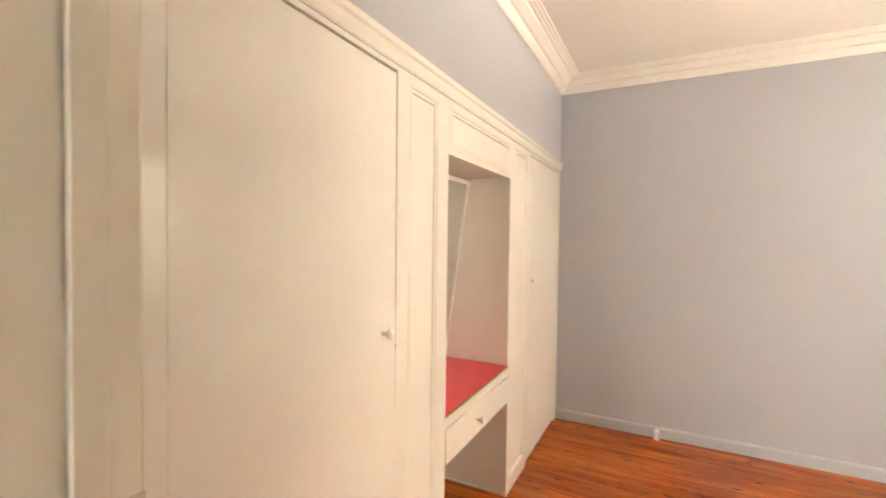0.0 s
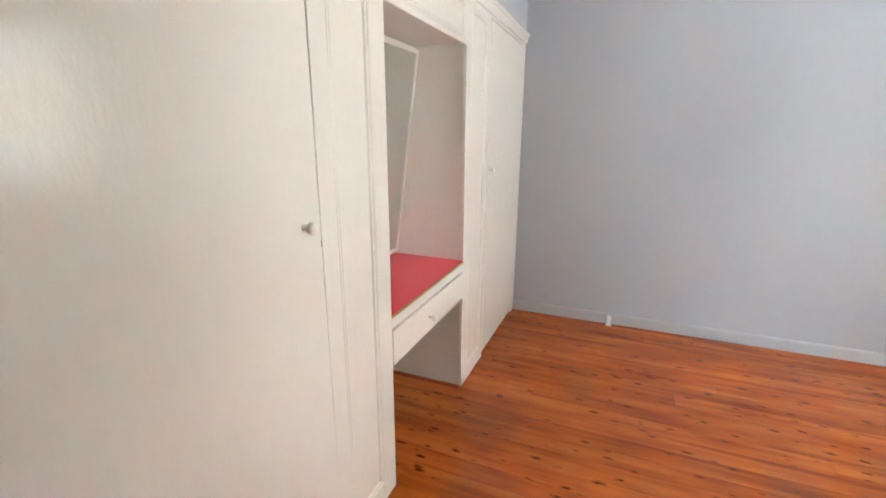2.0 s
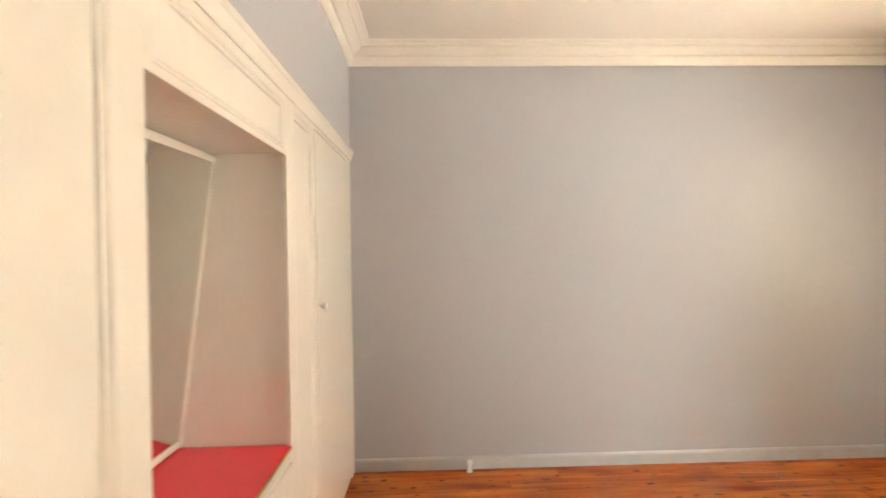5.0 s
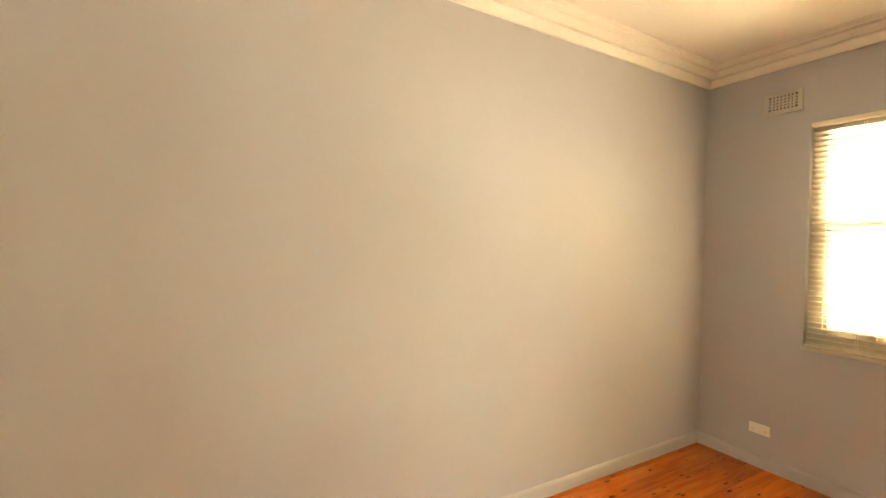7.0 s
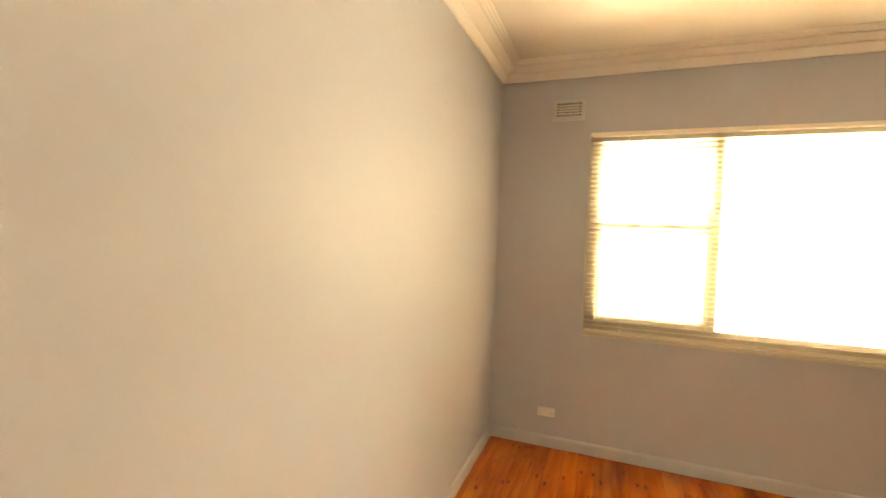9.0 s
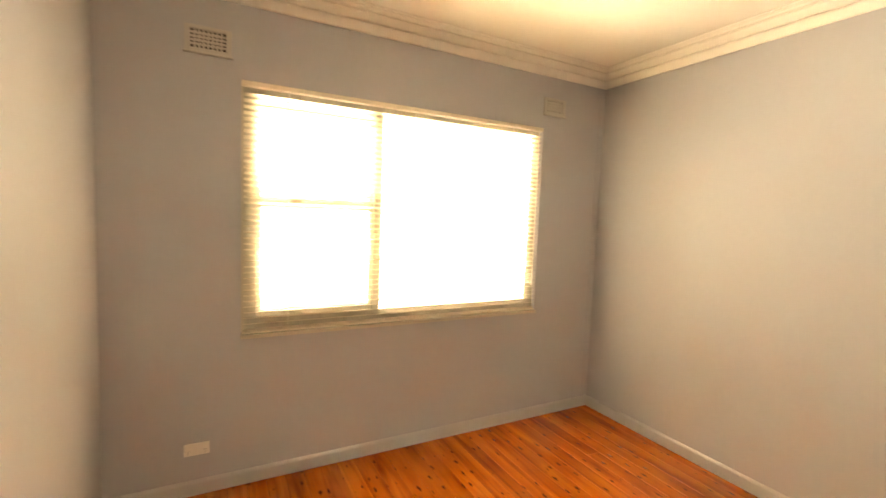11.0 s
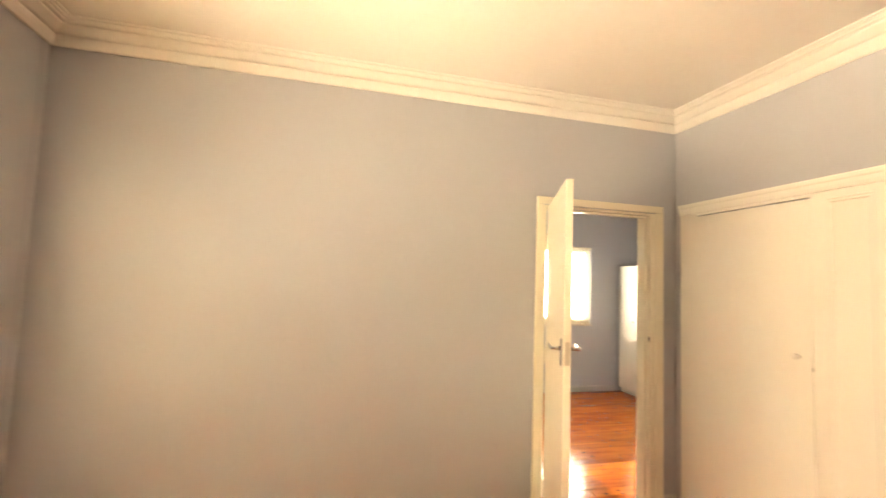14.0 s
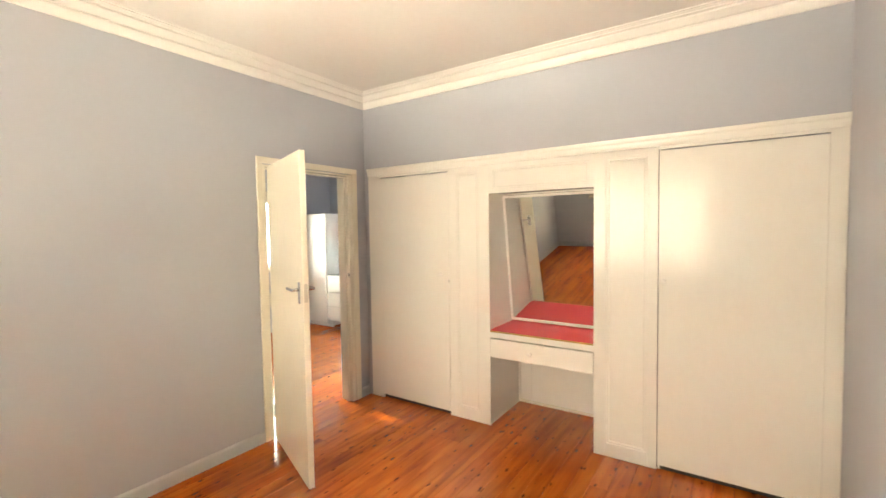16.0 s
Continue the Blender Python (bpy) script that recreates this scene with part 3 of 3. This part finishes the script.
# tilted mirror, its top leaning into the niche
MT, MB = Vector((-0.285, NT - 0.002)), Vector((-0.432, NB + 0.012))
tilt = math.degrees(math.atan2(MT.x - MB.x, MT.y - MB.y))
mlen = (MT - MB).length
mir = thing("framed_mirror", "large tilted mirror in white painted frame standing in the niche", "mirror", at=pose(MB.x, N0 - 0.012, MB.y, 0, tilt, -1.2))
mw = N1 - N0 + 0.024
for nm, sp in (("frame_side", (-0.012, 0.012, 0.001, 0.022, 0, mlen)), ("frame_side", (-0.012, 0.012, mw - 0.022, mw - 0.001, 0, mlen)),
               ("frame_bottom", (-0.012, 0.012, 0.022, mw - 0.022, 0, 0.022)), ("frame_top", (-0.012, 0.012, 0.022, mw - 0.022, mlen - 0.022, mlen))):
    part(nm, boxed(sp, bevel=0.004, seg=2), ENAMEL, mir)
part("mirror_glass", boxed((-0.004, 0.004, 0.020, mw - 0.020, 0.020, mlen - 0.020)), MIRROR, mir, "slightly worn mirror glass")
part("mirror_backing", boxed((-0.011, -0.005, 0.020, mw - 0.020, 0.020, mlen - 0.020)), TIMBER, mir)

MOULD = [(0.0, TOPZ), (0.003, TOPZ), (0.008, TOPZ + 0.006), (0.014, TOPZ + 0.022), (0.017, TOPZ + 0.040), (0.024, TOPZ + 0.048), (0.026, TOPZ + 0.064), (0.022, TOPZ + 0.071), (0.0, TOPZ + 0.071)]
setting("trim", swept(MOULD, [(0.0, L - 0.001), (0.0, 0.047)], closed=False), ENAMEL, "white moulded timber capping along the wardrobe tops", "moulding")

# ---- wall fittings ----
setting("cover_strip", boxed((W - 0.005, W, 0.045, 0.062, 0.084, CORN), bevel=0.0015), WALL, "thin painted cover strip in the corner of the wall", "moulding")

def vent(y0, y1, z0, z1):
    """A cast plate with eight by five square holes and a small sill below."""
    v = thing("air_vent", "small painted air vent with square holes, high on the wall", "air vent", "wall vents")
    x = W
    my, mz, bar = 0.026, 0.018, 0.0095
    # Dark sheet stands in for the shade within the vent's holes.
    part("backing", boxed((x - 0.003, x - 0.001, y0 + 0.01, y1 - 0.01, z0 + 0.01, z1 - 0.008)), DARK, v)
    part("frame", boxed((x - 0.013, x, y0, y0 + my, z0 + 0.012, z1), (x - 0.013, x, y1 - my, y1, z0 + 0.012, z1), (x - 0.013, x, y0 + my, y1 - my, z0 + 0.012, z0 + 0.012 + mz),
                        (x - 0.013, x, y0 + my, y1 - my, z1 - mz, z1), bevel=0.001), VENTM, v)
    part("sill", boxed((x - 0.022, x, y0 - 0.006, y1 + 0.006, z0, z0 + 0.0115), bevel=0.002), VENTM, v)
    a, b = y0 + my, y1 - my
    for k in range(1, 8):
        y = a + (b - a) * k / 8
        part("upright_bar", boxed((x - 0.0125, x - 0.003, y - bar / 2, y + bar / 2, z0 + 0.012 + mz, z1 - mz)), VENTM, v)
    a, b = z0 + 0.012 + mz, z1 - mz
    for k in range(1, 5):
        z = a + (b - a) * k / 5
        part("cross_bar", boxed((x - 0.0122, x - 0.0035, y0 + my, y1 - my, z - bar / 2, z + bar / 2)), VENTM, v)
    return v


vent(2.795, 3.013, 2.393, 2.535)
vent(0.434, 0.646, 2.398, 2.532)

po = thing("power_point", "white double power point on the wall above the skirting", "power point")
part("plate", boxed((W - 0.009, W, 2.908, 3.032, 0.228, 0.296), bevel=0.003, seg=2), PLASTIC, po)
for y in (2.928, 3.012):
    part("rocker_switch", boxed((W - 0.0125, W - 0.008, y - 0.006, y + 0.006, 0.272, 0.286), bevel=0.0015), PLASTIC, po)
    for dy, dz in ((-0.007, 0.004), (0.007, 0.004), (0.0, -0.010)):
        part("socket_slot", boxed((W - 0.0098, W - 0.0088, y + dy - 0.001, y + dy + 0.001, 0.252 + dz - 0.004, 0.252 + dz + 0.004)), KEYHOLE, po)

st = thing("door_stop", "small white door stop standing before the skirting", "door stop", at=pose(0.765, L - 0.042, 0))
part("post", lathe([(0.020, 0.0), (0.020, 0.004), (0.014, 0.008), (0.012, 0.045), (0.016, 0.05), (0.0175, 0.058), (0.0165, 0.07), (0.010, 0.077), (0.003, 0.078)], 18), PLASTIC, st)
part("fixing_screw", lathe([(0.004, 0.0775), (0.004, 0.0795), (0.002, 0.080)], 10), STEEL, st)

# ---- room across the doorway ----
cb = thing("tall_cupboard", "white tall cupboard with closed door in the room across", "cupboard")
part("body", boxed((FAR_X0 + 0.005, -1.78, FAR_Y + 0.02, -2.575, 0.06, 1.845), bevel=0.003), ENAMEL, cb)
part("plinth", boxed((FAR_X0 + 0.02, -1.81, FAR_Y + 0.03, -2.585, 0.0, 0.06)), ENAMEL, cb)
dd = part("door", boxed((-1.78, -1.76, FAR_Y + 0.03, -2.585, 0.07, 1.835), bevel=0.002), ENAMEL, cb)
knob(dd, -2.685, 1.035, -1.76)
dr = thing("dresser", "white low chest of drawers with grey back panel", "dresser")
part("body", boxed((FAR_X0 + 0.005, -1.78, -2.57, -1.65, 0.11, 0.82), bevel=0.003), ENAMEL, dr)
part("top", boxed((FAR_X0 + 0.005, -1.755, -2.572, -1.64, 0.82, 0.848), bevel=0.004), ENAMEL, dr)
part("back_panel", boxed((FAR_X0 + 0.12, FAR_X0 + 0.14, -2.57, -1.65, 0.848, 1.82)), PALEBLUE, dr)
for x in (FAR_X0 + 0.05, -1.82):
    for y in (-2.53, -1.69):
        part("leg", boxed((x - 0.02, x + 0.02, y - 0.02, y + 0.02, 0, 0.11)), ENAMEL, dr)
for k in range(3):
    d = part("drawer", boxed((-1.78, -1.762, -2.56, -1.66, 0.125 + 0.23 * k, 0.345 + 0.23 * k), bevel=0.002), ENAMEL, dr)
    knob(d, -2.11, 0.235 + 0.23 * k, -1.762)

# ---- outdoors ----
setting("ground", boxed((-1500, 1500, -1500, 1500, GROUND - 0.3, GROUND)), LAWN, "patchy lawn round the house", "ground")
setting("eave", boxed((-3.0, 3.0, FAR_Y - 0.75, FAR_Y - 0.2, 2.17, 2.26)), EAVE, "pale painted eave above the window", "eave")
post_ob = thing("fence_post", "weathered timber fence post in the yard", "post")
part("post", boxed((5.25, 5.35, 0.05, 0.15, GROUND, 1.02), bevel=0.006), TIMBER, post_ob)
part("cap", boxed((5.235, 5.365, 0.035, 0.165, 1.02, 1.045), bevel=0.006), TIMBER, post_ob)


def tree(x, y, h, spread, seed):
    rnd = random.Random(seed)
    t = thing("tree", "leafy green garden tree, uneven crown set to trim sunlight", "tree", at=pose(x, y, GROUND))
    bm = bmesh.new()
    tips = []

    def limb(a, b, r0, r1):
        way = (b - a).normalized()
        u = way.orthogonal().normalized()
        v = way.cross(u)
        ra = [bm.verts.new(a + (u * math.cos(k * 1.0472) + v * math.sin(k * 1.0472)) * r0) for k in range(6)]
        rb = [bm.verts.new(b + (u * math.cos(k * 1.0472) + v * math.sin(k * 1.0472)) * r1) for k in range(6)]
        for k in range(6):
            bm.faces.new((ra[k], ra[(k + 1) % 6], rb[(k + 1) % 6], rb[k]))
        bm.faces.new(rb)

    top = Vector((0.1, 0, h * 0.5))
    limb(Vector((0, 0, -0.05)), top, 0.14, 0.09)
    for k in range(9):
        a = k * 2.4 + rnd.uniform(-0.4, 0.4)
        b = top + Vector((math.cos(a) * spread * rnd.uniform(0.4, 0.9), math.sin(a) * spread * rnd.uniform(0.4, 0.9), h * rnd.uniform(0.05, 0.45)))
        limb(top - Vector((0, 0, rnd.uniform(0, h * 0.15))), b, 0.055, 0.015)
        tips.append(b)
    part("trunk", bm, BARK, t)
    bm = bmesh.new()
    for _ in range(6000):
        c = rnd.choice(tips)
        d = Vector((rnd.gauss(0, 1), rnd.gauss(0, 1), rnd.gauss(0, 0.7)))
        c = c + d * spread * 0.22
        s = rnd.uniform(0.05, 0.10)
        u = Vector((rnd.gauss(0, 1), rnd.gauss(0, 1), rnd.gauss(0, 1))).normalized()
        v = u.orthogonal().normalized()
        bm.faces.new([bm.verts.new(c + p) for p in (-u * s * 1.6, v * s * 0.6, u * s * 1.6, -v * s * 0.6)])
    part("crown", bm, LEAF, t)


# Crown stands above the sightlines, unseen, to trim the sun patch indoors.
tree(-1.75, -8.2, 8.2, 1.6, 5)

# ---- floor boards ----
BW = 0.105
slab = setting("floor", boxed((FAR_X0, W, FAR_Y, L, -0.08, -0.020)), SUBFLOOR, "varnished orange-brown knotty pine floorboards", "floor")
rnd = random.Random(11)
y = FAR_Y
meshes = {}
while y < L - 0.004:
    y1 = min(y + BW, L)
    mid = (y + y1) / 2
    if mid > -0.1:
        a, b = -0.60, W
    elif mid > -T - 0.01:
        a, b = JX0, JX1
    else:
        a, b = FAR_X0, FAR_X1
    cuts = [a]
    if b - a > 1.5:
        c = a + rnd.uniform(0.9, 4.2)
        while c < b - 0.5:
            cuts.append(c)
            c += rnd.uniform(2.2, 4.2)
    cuts.append(b)
    for p, q in zip(cuts, cuts[1:]):
        bm = boxed((-(q - p) / 2 + 0.0005, (q - p) / 2 - 0.0005, -(y1 - y) / 2 + 0.0006, (y1 - y) / 2 - 0.0006, -0.020, 0.0), bevel=0.0012)
        plank = part("floorboard", bm, BOARD, slab)
        plank.location = ((p + q) / 2, mid, rnd.uniform(-0.0006, 0.0))
    y = y1
